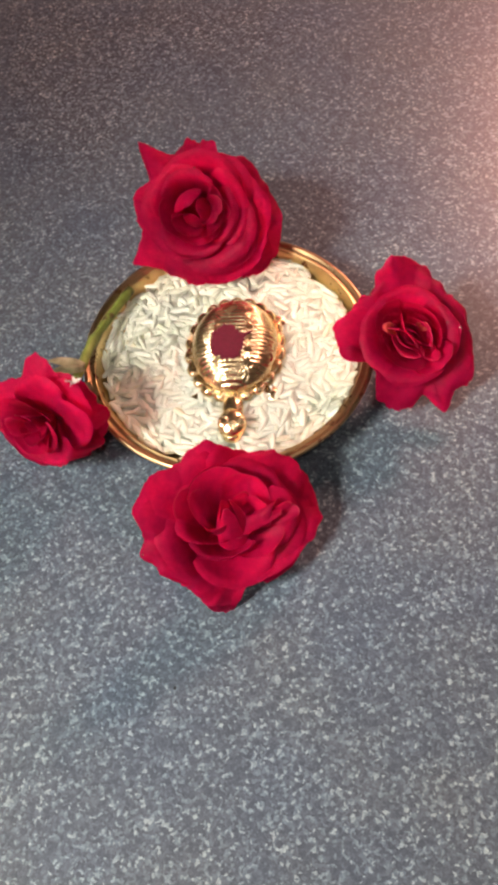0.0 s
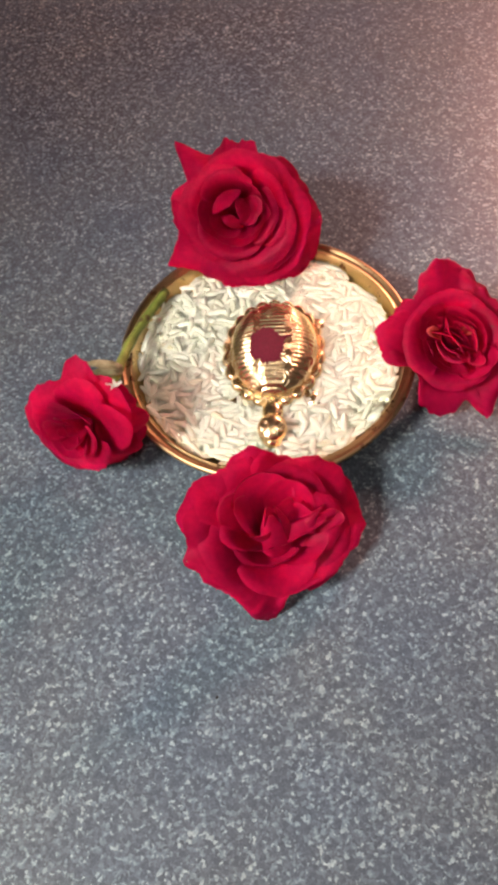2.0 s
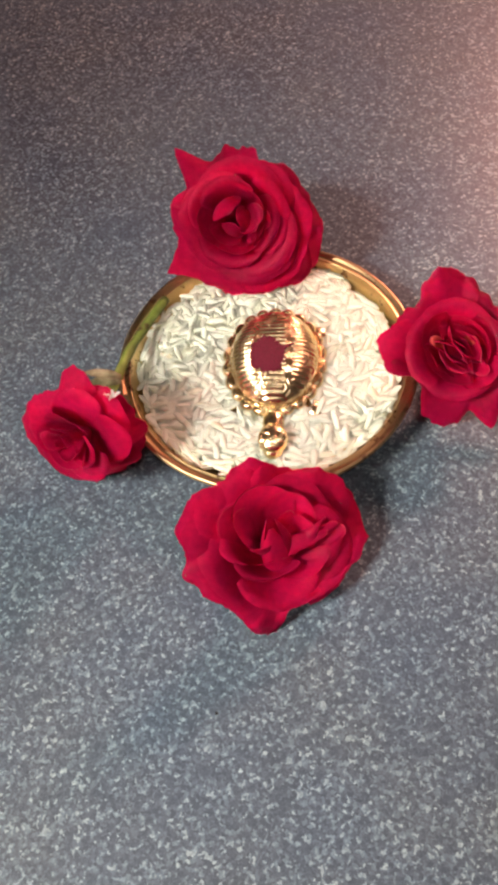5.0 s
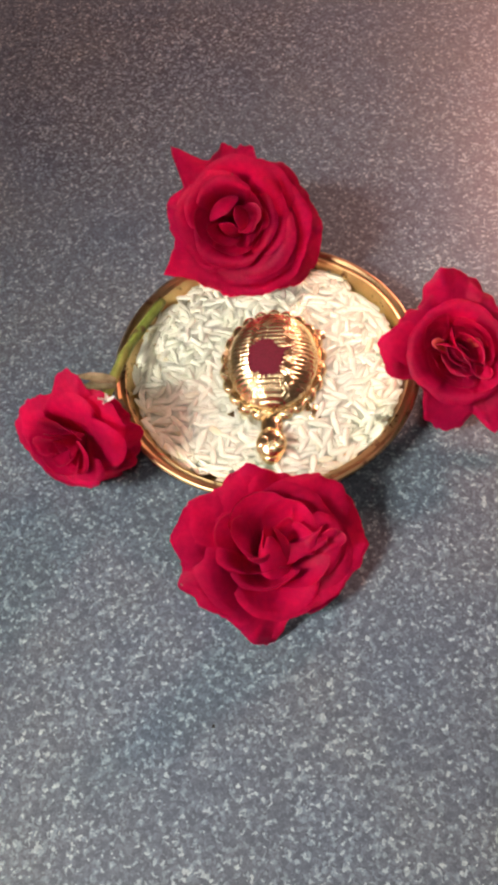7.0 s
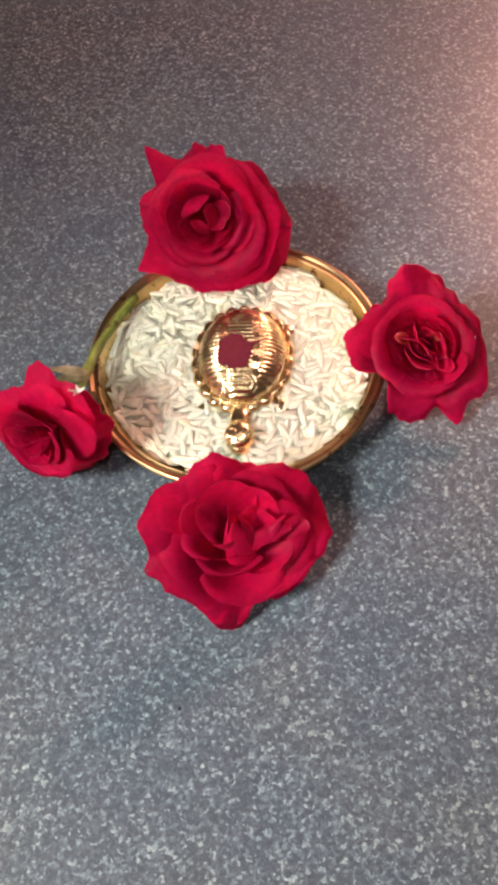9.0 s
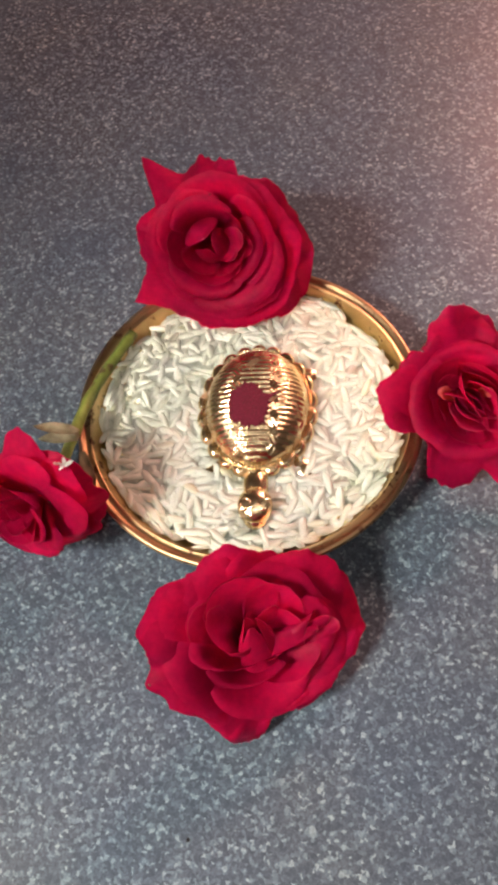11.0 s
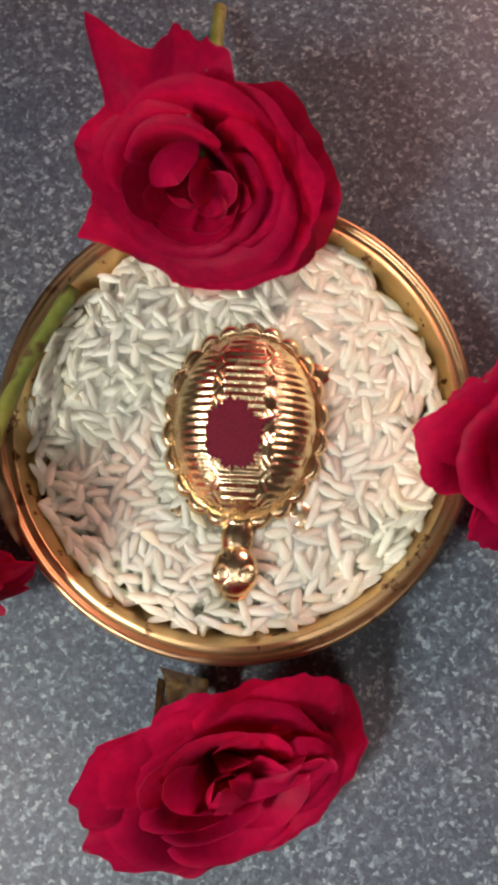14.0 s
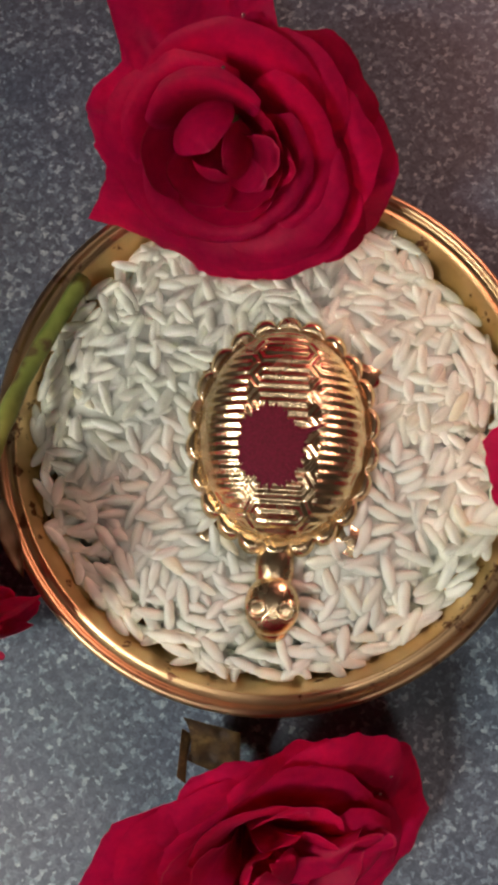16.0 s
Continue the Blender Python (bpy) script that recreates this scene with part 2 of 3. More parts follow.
# ---- plate ----
PLATE = Vector((0.0, 0.0006, 0.0))
WALL = [(0.0477, 0.0124), (0.0471, 0.0110), (0.0461, 0.0087), (0.0440, 0.0052), (0.0405, 0.0027), (0.035, 0.0018), (0, 0.0018)]


def plate():
    """Foot and outside, rolled edge, flat ledge, wall and bottom."""
    outer = [(0, 0.0008), (0.034, 0.0008), (0.036, 0.0), (0.038, 0.0004), (0.0425, 0.0026), (0.0460, 0.0066), (0.0480, 0.0102), (0.0492, 0.0115)]
    bead = [(0.0509 + 0.0010 * math.cos(radians(a)), 0.0129 + 0.0010 * math.sin(radians(a))) for a in range(-130, 160, 20)]
    ledge = [(0.0499, 0.01300), (0.0496, 0.01292), (0.0489, 0.01288), (0.0484, 0.01294), (0.0481, 0.01315), (0.0479, 0.01305)]
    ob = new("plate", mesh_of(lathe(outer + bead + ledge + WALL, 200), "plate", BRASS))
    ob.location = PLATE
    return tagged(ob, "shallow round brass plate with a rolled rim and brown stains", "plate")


plate()


# ---- turtle ----
TURTLE = pose(0.0027, -0.0008, 0.0020, 0, 0, -1.5)
SHELL_A, SHELL_B, SHELL_Z, SHELL_H = 0.0156, 0.0198, 0.0122, 0.0078
SCUTE = 0.0049


def shell_dome(x, y):
    d = min(1.0, math.hypot(x, y))
    return SHELL_H * (1 - d ** 3.6) ** 0.75


def shell_height(x, y):
    """Height of the domed back over the shell's rim at (x, y) on the unit disc: rows of hexagonal scutes with nested ribs, and a ring of marginal plates."""
    d = math.hypot(x, y)
    px, py = abs(x) * SHELL_A, y * SHELL_B + 0.0006
    zigzag = abs((py / SCUTE) % 1.0 - 0.5) * 2
    border = (0.0046 + 0.0018 * zigzag) * (1 - 0.25 * abs(y) ** 3)
    row = py / SCUTE
    if px < border:
        e = min((border - px) * 1.05, (0.5 - abs(row - round(row))) * SCUTE)
    else:
        e = min((px - border) * 1.05, abs(row - round(row)) * SCUTE)
    e = min(e, (1.0 - d) * 0.020)
    return shell_dome(x, y) - 0.00015 * math.cos(e * math.tau * 3 / SCUTE)


def turtle():
    bm = bmesh.new()
    rings, sides, lobes = 150, 528, 22
    grid = []
    for i in range(rings + 1):
        d = i / rings
        row = []
        for k in range(sides if i else 1):
            a = k * math.tau / sides
            row.append(bm.verts.new((SHELL_A * d * math.cos(a), SHELL_B * d * math.sin(a), SHELL_Z + shell_height(d * math.cos(a), d * math.sin(a)))))
        grid.append(row)
    skirt = [(1.005, -0.0004), (1.015, -0.0004), (1.03, -0.0003), (1.05, -0.0002), (1.07, -0.0002), (1.09, -0.0002), (1.11, -0.0003), (1.13, -0.0005), (1.15, -0.0008), (1.165, -0.0012), (1.155, -0.0020), (1.02, -0.0022), (0.6, -0.0035), (0.0, -0.0040)]
    for d, z in skirt:
        row = []
        for k in range(sides if d else 1):
            a = k * math.tau / sides
            lobe = abs(math.sin(a * lobes / 2)) ** 0.6
            g = d - (0.085 * (1 - lobe) * min(1.0, (d - 1.0) / 0.12) if d > 1.01 else 0)
            rise = 0.0006 * lobe * math.cos(math.pi / 2 * min(1.0, abs(d - 1.085) / 0.08)) ** 0.7
            row.append(bm.verts.new((SHELL_A * g * math.cos(a), SHELL_B * g * math.sin(a), SHELL_Z + z + rise)))
        grid.append(row)
    for a, b in zip(grid, grid[1:]):
        for k in range(sides):
            j = (k + 1) % sides
            if len(a) == 1:
                bm.faces.new((a[0], b[k], b[j]))
            elif len(b) == 1:
                bm.faces.new((a[k], a[j], b[0]))
            else:
                bm.faces.new((a[k], a[j], b[j], b[k]))

    middle = grid[-1][0]

    def blob(centre, size, turn=0.0, tilt=0.0):
        made = bmesh.ops.create_uvsphere(bm, u_segments=28, v_segments=18, radius=1.0)["verts"]
        m = Matrix.Translation(centre) @ pose(0, 0, 0, tilt, 0, turn) @ Matrix.Diagonal((*size, 1))
        for v in made:
            v.co = m @ v.co
        first = min(made, key=lambda v: (v.co - middle.co).length)
        bm.faces.new((middle, first, first.link_edges[0].other_vert(first)))

    def ring(centre, radius, thick):
        loops = []
        for i in range(24):
            a = i * math.tau / 24
            loops.append([bm.verts.new((centre[0] + (radius + thick * math.cos(b)) * math.cos(a), centre[1] + (radius + thick * math.cos(b)) * math.sin(a), centre[2] + thick * math.sin(b))) for b in [k * math.tau / 8 for k in range(8)]])
        for i in range(24):
            for k in range(8):
                bm.faces.new((loops[i - 1][k - 1], loops[i][k - 1], loops[i][k], loops[i - 1][k]))

    z = SHELL_Z
    blob((0, -0.0245, z - 0.0020), (0.0036, 0.0062, 0.0027))
    blob((0, -0.0312, z - 0.0014), (0.0050, 0.0056, 0.0036), tilt=8)
    blob((0, -0.0346, z - 0.0026), (0.0033, 0.0032, 0.0024), tilt=8)
    for s in (-1, 1):
        blob((s * 0.0025, -0.0318, z + 0.0012), (0.0021, 0.0022, 0.0008), tilt=6)
        ring((s * 0.0025, -0.0318, z + 0.0019), 0.0014, 0.00035)
        blob((s * (0.0126 + 0.0006 * s), -0.0184, z - 0.0036), (0.0046, 0.0034, 0.0020), turn=s * -48)
        blob((s * (0.0134 + 0.0008 * s), 0.0120, z - 0.0030), (0.0042, 0.0032, 0.0016), turn=s * 30)
    blob((0, 0.0215, z - 0.0026), (0.0013, 0.0032, 0.0010))
    ob = new("turtle_figurine", mesh_of(bm, "turtle_figurine", GOLD))
    ob.matrix_world = TURTLE
    return tagged(ob, "small shiny gold turtle figurine with a ribbed domed shell", "figurine")


turtle()


def red_mark():
    """A dab of powder that follows the dome."""
    bm = bmesh.new()
    cx, cy = -0.0018, -0.0036
    rings, sides = 10, 192
    grid = []
    for i in range(rings + 2):
        d = min(i / rings, 1.0)
        row = []
        for k in range(sides if i else 1):
            a = k * math.tau / sides
            r = 0.0060 * (1 + 0.16 * noise.noise((2.2 * math.cos(a), 2.2 * math.sin(a), 3.1)) + 0.10 * noise.noise((6 * math.cos(a), 6 * math.sin(a), 7.7)) + 0.16 * noise.noise((17 * math.cos(a), 17 * math.sin(a), 2.7)) + 0.10 * noise.noise((31 * math.cos(a), 31 * math.sin(a), 9.1)))
            r += 0.0046 * math.exp(-((a - 0.40) / 0.06) ** 2)
            r *= 1 + 0.10 * abs(math.cos(a - 2.0)) ** 3
            x, y = cx + 1.0 * d * r * math.cos(a), cy + 1.10 * d * r * math.sin(a)
            lift = -0.0004 if i > rings else 0.00042 * (1 - 0.45 * d ** 4) + 0.00008 * noise.noise((x * 900, y * 900, 1))
            row.append(bm.verts.new((x, y, SHELL_Z + shell_dome(x / SHELL_A, y / SHELL_B) + lift)))
        grid.append(row)
    for a, b in zip(grid, grid[1:]):
        for k in range(sides):
            j = (k + 1) % sides
            bm.faces.new((a[0], b[k], b[j]) if len(a) == 1 else (a[k], a[j], b[j], b[k]))
    ob = new("powder_mark", mesh_of(bm, "powder_mark", POWDER))
    ob.matrix_world = TURTLE
    return tagged(ob, "dab of dark crimson powder on the turtle's shell", "powder")


red_mark()


# ---- rice ----
def grain_shape(bend, blunt):
    """Points and faces of one grain along x, half length 1, tapering to blunt ends."""
    seg, rings = 10, 12
    points, faces = [], []
    for i in range(rings + 1):
        t = -math.cos(math.pi * i / rings)
        w = max(0.0, 1 - abs(t) ** (2.3 if t < 0 else blunt)) ** 0.55
        for k in range(seg):
            a = k * math.tau / seg
            points.append((t, w * math.cos(a) + bend * (1 - t * t), w * 0.88 * math.sin(a)))
    for i in range(rings):
        for k in range(seg):
            j = (k + 1) % seg
            faces.append((i * seg + k, i * seg + j, (i + 1) * seg + j, (i + 1) * seg + k))
    return np.array(points), faces


def rice():
    """Grains dropped one by one onto a bed, each coming to rest on those below."""
    rng = random.Random(4)
    shapes = [grain_shape(b, e) for b, e in ((0.0, 2.0), (0.18, 2.2), (-0.22, 1.9), (0.10, 2.5))]
    step, n = 0.0003, 320
    wall = sorted(WALL)

    def heap(x, y):
        r, a = math.hypot(x, y), math.atan2(y, x)
        lim = 0.0466 + 0.0007 * math.sin(3 * a + 1) + 0.0006 * math.sin(7 * a) - 0.0020 * math.exp(-((a - 0.35) / 0.5) ** 2) - 0.0020 * math.exp(-((a - 2.2) / 0.35) ** 2)
        z = 0.0112 - 0.0024 * min(1.3, r / lim) ** 4 + 0.0010 * noise.noise((x * 60, y * 60, 0))
        at = TURTLE.inverted() @ Vector((x + PLATE.x, y + PLATE.y, 0))
        e = min(math.hypot(at.x / 0.0178, at.y / 0.0230), math.hypot(at.x / 0.0056, (at.y + 0.031) / 0.0085))
        return z - (0.0022 * (1 - e ** 6) if e < 1 else 0.0), r / lim

    top = np.zeros((n, n))
    goal = np.zeros((n, n))
    for i in range(n):
        for j in range(n):
            x, y = (i - n / 2) * step, (j - n / 2) * step
            z, f = heap(x, y)
            dish = np.interp(math.hypot(x, y), [p[0] for p in wall], [p[1] for p in wall])
            goal[i, j] = z
            top[i, j] = max(dish, z - 0.0024) if f < 1.0 else dish
    s, c = np.meshgrid(np.linspace(-0.95, 0.95, 15), np.linspace(-0.9, 0.9, 5), indexing="ij")
    thick = np.sqrt(np.clip((1 - np.abs(s) ** 2.2) * (1 - c * c), 0, 1))
    grains = []
    for _ in range(40000):
        if len(grains) >= 2200:
            break
        r, a = 0.0465 * math.sqrt(rng.random()), rng.uniform(0, math.tau)
        x, y = r * math.cos(a), r * math.sin(a)
        if heap(x, y)[1] > 0.99:
            continue
        turn = rng.uniform(0, math.tau)
        if r > 0.041 and rng.random() < 0.6:
            turn = a + math.pi / 2 + rng.uniform(-0.6, 0.6)
        half, wide, high = 0.0037 * rng.uniform(0.86, 1.10), 0.00112 * rng.uniform(0.88, 1.12), 0.00098
        ca, sa = math.cos(turn), math.sin(turn)
        i = np.clip(((x + s * half * ca - c * wide * sa) / step + n / 2).astype(int), 0, n - 1)
        j = np.clip(((y + s * half * sa + c * wide * ca) / step + n / 2).astype(int), 0, n - 1)
        under = top[i, j]
        lean = float(np.clip((under[9:13].max() - under[2:6].max()) / (1.1 * half), -0.42, 0.42)) + rng.uniform(-0.06, 0.06)
        z = float(np.quantile(under + thick * high - lean * s * half, 0.84)) - 0.0006
        if z > goal[int(x / step + n / 2), int(y / step + n / 2)] + 0.0009:
            continue
        top[i, j] = np.maximum(under, z + lean * s * half + thick * high)
        m = Matrix.Translation((x, y, z)) @ pose(0, 0, 0, rng.uniform(-25, 25), -math.degrees(math.atan(lean)), math.degrees(turn)) @ Matrix.Diagonal((half, wide, high, 1))
        grains.append((m, rng.randrange(4)))
    # bed of packed grain below
    verts, polys, sides = [], [], 60
    bed = (0.0, 0.006, 0.012, 0.016, 0.020, 0.024, 0.028, 0.032, 0.036, 0.0390, 0.0415, 0.0430, 0.0400, 0.0)
    for k in range(len(bed)):
        for q in range(sides):
            a = q * math.tau / sides
            r = bed[k] * 0.044 / heap(0.044 * math.cos(a), 0.044 * math.sin(a))[1] / 0.0470
            z = heap(r * math.cos(a), r * math.sin(a))[0] + 0.0005 - 0.0038 * max(0.0, (r - 0.036) / 0.006) ** 1.5 if k < 12 else 0.0032
            verts.append((r * math.cos(a), r * math.sin(a), z))
    for k in range(len(bed) - 1):
        for q in range(sides):
            j = (q + 1) % sides
            polys.append((k * sides + q, k * sides + j, (k + 1) * sides + j, (k + 1) * sides + q))
    # the uppermost grains about the figurine lie loose; the others are joined with the bed
    loose = set(sorted(range(len(grains) - 700, len(grains)), key=lambda g: (grains[g][0].translation - Vector((0.0, -0.016, 0.011))).length)[:300])
    for g, (m, kind) in enumerate(grains):
        if g not in loose:
            start, mm = len(verts), np.array(m)
            verts.extend(map(tuple, shapes[kind][0] @ mm[:3, :3].T + mm[:3, 3]))
            polys.extend(tuple(start + v for v in f) for f in shapes[kind][1])
    data = bpy.data.meshes.new("rice_heap")
    data.from_pydata(verts, [], polys)
    data.polygons.foreach_set("use_smooth", [True] * len(polys))
    data.materials.append(RICE)
    ob = tagged(new("rice_heap", data), "heap of raw long-grain white rice filling the brass plate", "rice", kind="stuff")
    ob.location = PLATE
    one = []
    for points, faces in shapes:
        data = bpy.data.meshes.new("rice_grain")
        data.from_pydata([tuple(p) for p in points], [], faces)
        data.polygons.foreach_set("use_smooth", [True] * len(faces))
        data.materials.append(RICE)
        one.append(data)
    for g in sorted(loose):
        grain = new("rice_grain", one[grains[g][1]])
        grain.parent = ob
        grain.matrix_basis = grains[g][0]
    return ob


rice()


# ---- roses ----
def petal(angle, half, profile, seed, edge=0.32, point=0.0, cup=0.0, ripple=0.0006, across=14, along=12, shift=(0, 0), wave=0.0, outline=None, ragged=0.0008, curl=0.0010):
    """One petal: profile is four (radius, height) points from the base to the tip, half its half width in degrees."""
    bm = bmesh.new()
    rows = []
    prof = list(zip(*profile))
    for v in [i / along for i in range(along)] + [0.975, 1.0]:
        row = []
        for j in range(across + 1):
            u = -1 + 2 * j / across
            w = v * (1 - edge * abs(u) ** 2.6)
            s, t = 1 - w, w
            r, h = (s * s * s * q[0] + 3 * s * s * t * q[1] + 3 * s * t * t * q[2] + t * t * t * q[3] for q in prof)
            r += point * v ** 4 * max(0.0, 1 - abs(u) * 2.2)
            turn = angle + half * u * (0.72 + 0.28 * math.sin(math.pi * min(1, w * 0.9)))
            a = radians(turn)
            if outline:
                reach, lift = outline(turn)
                r *= 1 + (reach - 1) * w ** 1.5
                h += lift * w * w
            h += cup * u * u * w + wave * (math.sin(2.2 * u + seed) + 0.2 * math.sin(5.5 * u + 2 * seed)) * w ** 3
            h -= curl * max(0.0, (v - 0.78) / 0.22) ** 2
            r += ragged * (noise.noise((u * 4, seed, 0.5)) + 0.5 * noise.noise((u * 11, seed, 4.5))) * w ** 3
            n = noise.noise_vector((r * 60 * math.cos(a) + seed, r * 60 * math.sin(a), h * 40 + seed * 0.37))
            f = noise.noise((r * 230 * math.cos(a), r * 230 * math.sin(a), seed))
            k = ripple * w
            row.append(bm.verts.new((r * math.cos(a) + n.x * k + shift[0] * w, r * math.sin(a) + n.y * k + shift[1] * w, h + n.z * k * 1.6 + 0.18 * f * k)))
        rows.append(row)
    faces = []
    for a, b in zip(rows, rows[1:]):
        for j in range(across):
            faces.append(bm.faces.new((a[j], a[j + 1], b[j + 1], b[j])))
    for f in faces[-across:]:
        f.material_index = 1
    bmesh.ops.solidify(bm, geom=faces, thickness=0.00036)
    return bm


def leaf(length, width, bend, seed, full=0.8):
    """A pointed sepal along +y, bent downwards."""
    bm = bmesh.new()
    rows = []
    for i in range(9):
        v = i / 8
        w = width * (math.sin(math.pi * min(1, 0.12 + v * 0.88)) ** full)
        rows.append([bm.verts.new((w * u * 0.5, length * v, -bend * v * v + 0.25 * w * u * u + 0.0006 * noise.noise((v * 5, u * 2, seed)))) for u in (-1, -0.5, 0, 0.5, 1)])
    faces = [bm.faces.new((a[j], a[j + 1], b[j + 1], b[j])) for a, b in zip(rows, rows[1:]) for j in range(4)]
    bmesh.ops.solidify(bm, geom=faces, thickness=0.0004)
    return bm


def rose(centre, facing, upward, size, dome, outer, seed, label, stem=(), sepals=(), torn=(), deep=0.35, spread=(), inner=(), bud=(), withered=(), drops=6):
    """A rose. outer: its outline, (angle, reach, height, point) in units of size. spread: the outer petals, (angle, half width, lift).
    inner: the folded petals, (x, y, angle, half width, reach, top, point[, material]). bud: petals that close over the heart, (x, y, angle, half width, base, top)."""
    n = Vector(facing).normalized()
    u = (Vector(upward) - n * n.dot(Vector(upward))).normalized()
    x = u.cross(n)
    m = Matrix((x, u, n)).transposed().to_4x4()
    m.translation = centre
    root = new("rose", None)
    root.matrix_world = m
    root.empty_display_size = 0.01
    tagged(root, label, "rose", "roses round the plate")
    rng = random.Random(seed)
    R, D = size, dome
    low = -deep * R
    tips = []

    def put(angle, half, pts, mat=PETAL, **k):
        bm = petal(angle, half, [(a * R, b) for a, b in pts], rng.uniform(0, 90), **k)
        bm.normal_update()
        tips.extend((v.co.copy(), v.normal.copy()) for v in bm.verts if v.normal.z > 0.5 and v.co.xy.length > 0.45 * R)
        ob = part("petal", bm, mat, root, "" if mat == PETAL else "peach-pink petal of the heart")
        ob.data.materials.append(PETAL_EDGE if pts[3][0] < 0.5 else mat)

    rim = sorted((a % 360, reach, height) for a, reach, height, tip in outer)
    rim = [(rim[-1][0] - 360, *rim[-1][1:])] + rim + [(rim[0][0] + 360, *rim[0][1:])]

    def outline(turn):
        turn %= 360
        for (a, p, h), (b, q, g) in zip(rim, rim[1:]):
            if a <= turn <= b:
                t = (turn - a) / (b - a)
                t = 0.5 * t + 0.5 * t * t * (3 - 2 * t)
                reach, lift = p + (q - p) * t, h + (g - h) * t
        for a, _, _, tip in outer:
            d = (turn - a + 180) % 360 - 180
            reach += tip * max(0.0, 1 - abs(d) / 13) ** 1.4
        return reach, lift * R

    for angle, half, lift in spread:
        put(angle, half, [(0.06, low), (0.45, 0.1 * D), (0.75, (0.34 + lift) * D), (1.0, lift * D)], cup=rng.uniform(-0.05, 0.02) * R, ripple=0.0018, edge=0.20, wave=rng.uniform(0.0002, 0.0010), curl=0.0007, across=26, along=14, outline=outline, ragged=0.0011)
    for x, y, angle, half, reach, top, tip, *mat in inner:
        t = top * D
        fold = [(0.55 * reach, 0.25 * t), (0.74 * reach, t + 0.10 * D)] if reach > 0.5 or top > 0.945 else [(0.70 * reach, 0.30 * t), (0.92 * reach, 0.72 * t)]
        put(angle, half, [(0.04, low), *fold, (reach, t)], *mat, curl=0.0008 if reach > 0.5 else 0.0002, edge=rng.uniform(0.10, 0.22), cup=rng.uniform(-0.05, 0.02) * R, ripple=0.0003 + 0.0010 * reach, ragged=0.0001 + 0.0007 * reach, shift=(x * R, y * R), point=tip * R, wave=rng.uniform(0.0002, 0.0009))
    for x, y, angle, half, base, top in bud:
        put(angle, half, [(base, 0.25 * top * D), (0.92 * base, 0.62 * top * D), (0.55 * base, 0.92 * top * D), (0.03, top * D)], edge=0.05, ripple=0.0005, ragged=0.0002, curl=0.0, shift=(x * R, y * R), wave=0.0003)
    # dew on the petals
    for co, normal in rng.sample(tips, drops):
        bm = bmesh.new()
        bmesh.ops.create_icosphere(bm, subdivisions=2, radius=rng.uniform(0.00016, 0.00040))
        for v in bm.verts:
            v.co = co + normal * 0.0002 + Vector((v.co.x, v.co.y, v.co.z * 0.7))
        part("dewdrop", bm, DEW, root, "clear dewdrop")
    # hip, stem and sepals
    inv = m.inverted()
    part("hip", tube([(0, 0, low + 0.0003), (0, 0, low - 0.002), (0, 0, low - 0.005), (0, 0, low - 0.008)], [0.0016, 0.0044, 0.0036, 0.0020], 14), STEM, root, "green rose hip")
    if stem:
        pts = [Vector((0, 0, low - 0.007))] + [inv @ Vector(p) for p in stem]
        q = []
        for i in range(len(pts) - 1):
            a, b, c, d = pts[max(i - 1, 0)], pts[i], pts[i + 1], pts[min(i + 2, len(pts) - 1)]
            for s in (0, 0.2, 0.4, 0.6, 0.8):
                q.append(0.5 * ((2 * b) + (c - a) * s + (2 * a - 5 * b + 4 * c - d) * s ** 2 + (3 * b - a - 3 * c + d) * s ** 3))
        q.append(pts[-1])
        part("stem", tube(q, [0.0017 + 0.00015 * math.sin(i * 1.9) for i in range(len(q))], 12), STEM, root, "cut yellow-green stem")
    for place, towards, length, width, bend in sepals:
        bm = leaf(length, width, bend, rng.uniform(0, 50))
        y = (inv.to_3x3() @ Vector(towards)).normalized()
        z = (inv.to_3x3() @ Vector((0.1, -0.1, 1)))
        z = (z - y * y.dot(z)).normalized()
        f = Matrix((y.cross(z), y, z)).transposed().to_4x4()
        f.translation = inv @ Vector(place)
        bm.transform(f)
        part("sepal", bm, SEPAL, root, "dry olive-brown sepal")
    for a, b, c, d, fold in withered:
        bm = bmesh.new()
        grid = []
        for i in range(13):
            v = i / 12
            row = []
            for j in range(9):
                w = j / 8
                p = Vector(a).lerp(Vector(d), v).lerp(Vector(b).lerp(Vector(c), v), w)
                p.z += fold * (1.2 * math.sin(2.2 + 2.6 * w) - 1.5 * w * w + 0.7 * noise.noise((v * 4, w * 4, seed)))
                p.x += 0.0012 * math.sin(math.pi * w) * (1 - v)
                row.append(bm.verts.new(inv @ p))
            grid.append(row)
        faces = [bm.faces.new((p[j], p[j + 1], q[j + 1], q[j])) for p, q in zip(grid, grid[1:]) for j in range(8)]
        bmesh.ops.solidify(bm, geom=faces, thickness=0.0003)
        part("sepal", bm, WITHERED, root, "withered dark brown sepal")
    for place, length, turn in torn:
        bm = leaf(length, 0.0011, 0.0002, turn, 0.5)
        f = inv @ Matrix.Translation(place) @ pose(0, 0, 0, 35, 20, turn)
        bm.transform(f)
        part("torn_edge", bm, PALE, root, "torn whitish petal edge")
    return root


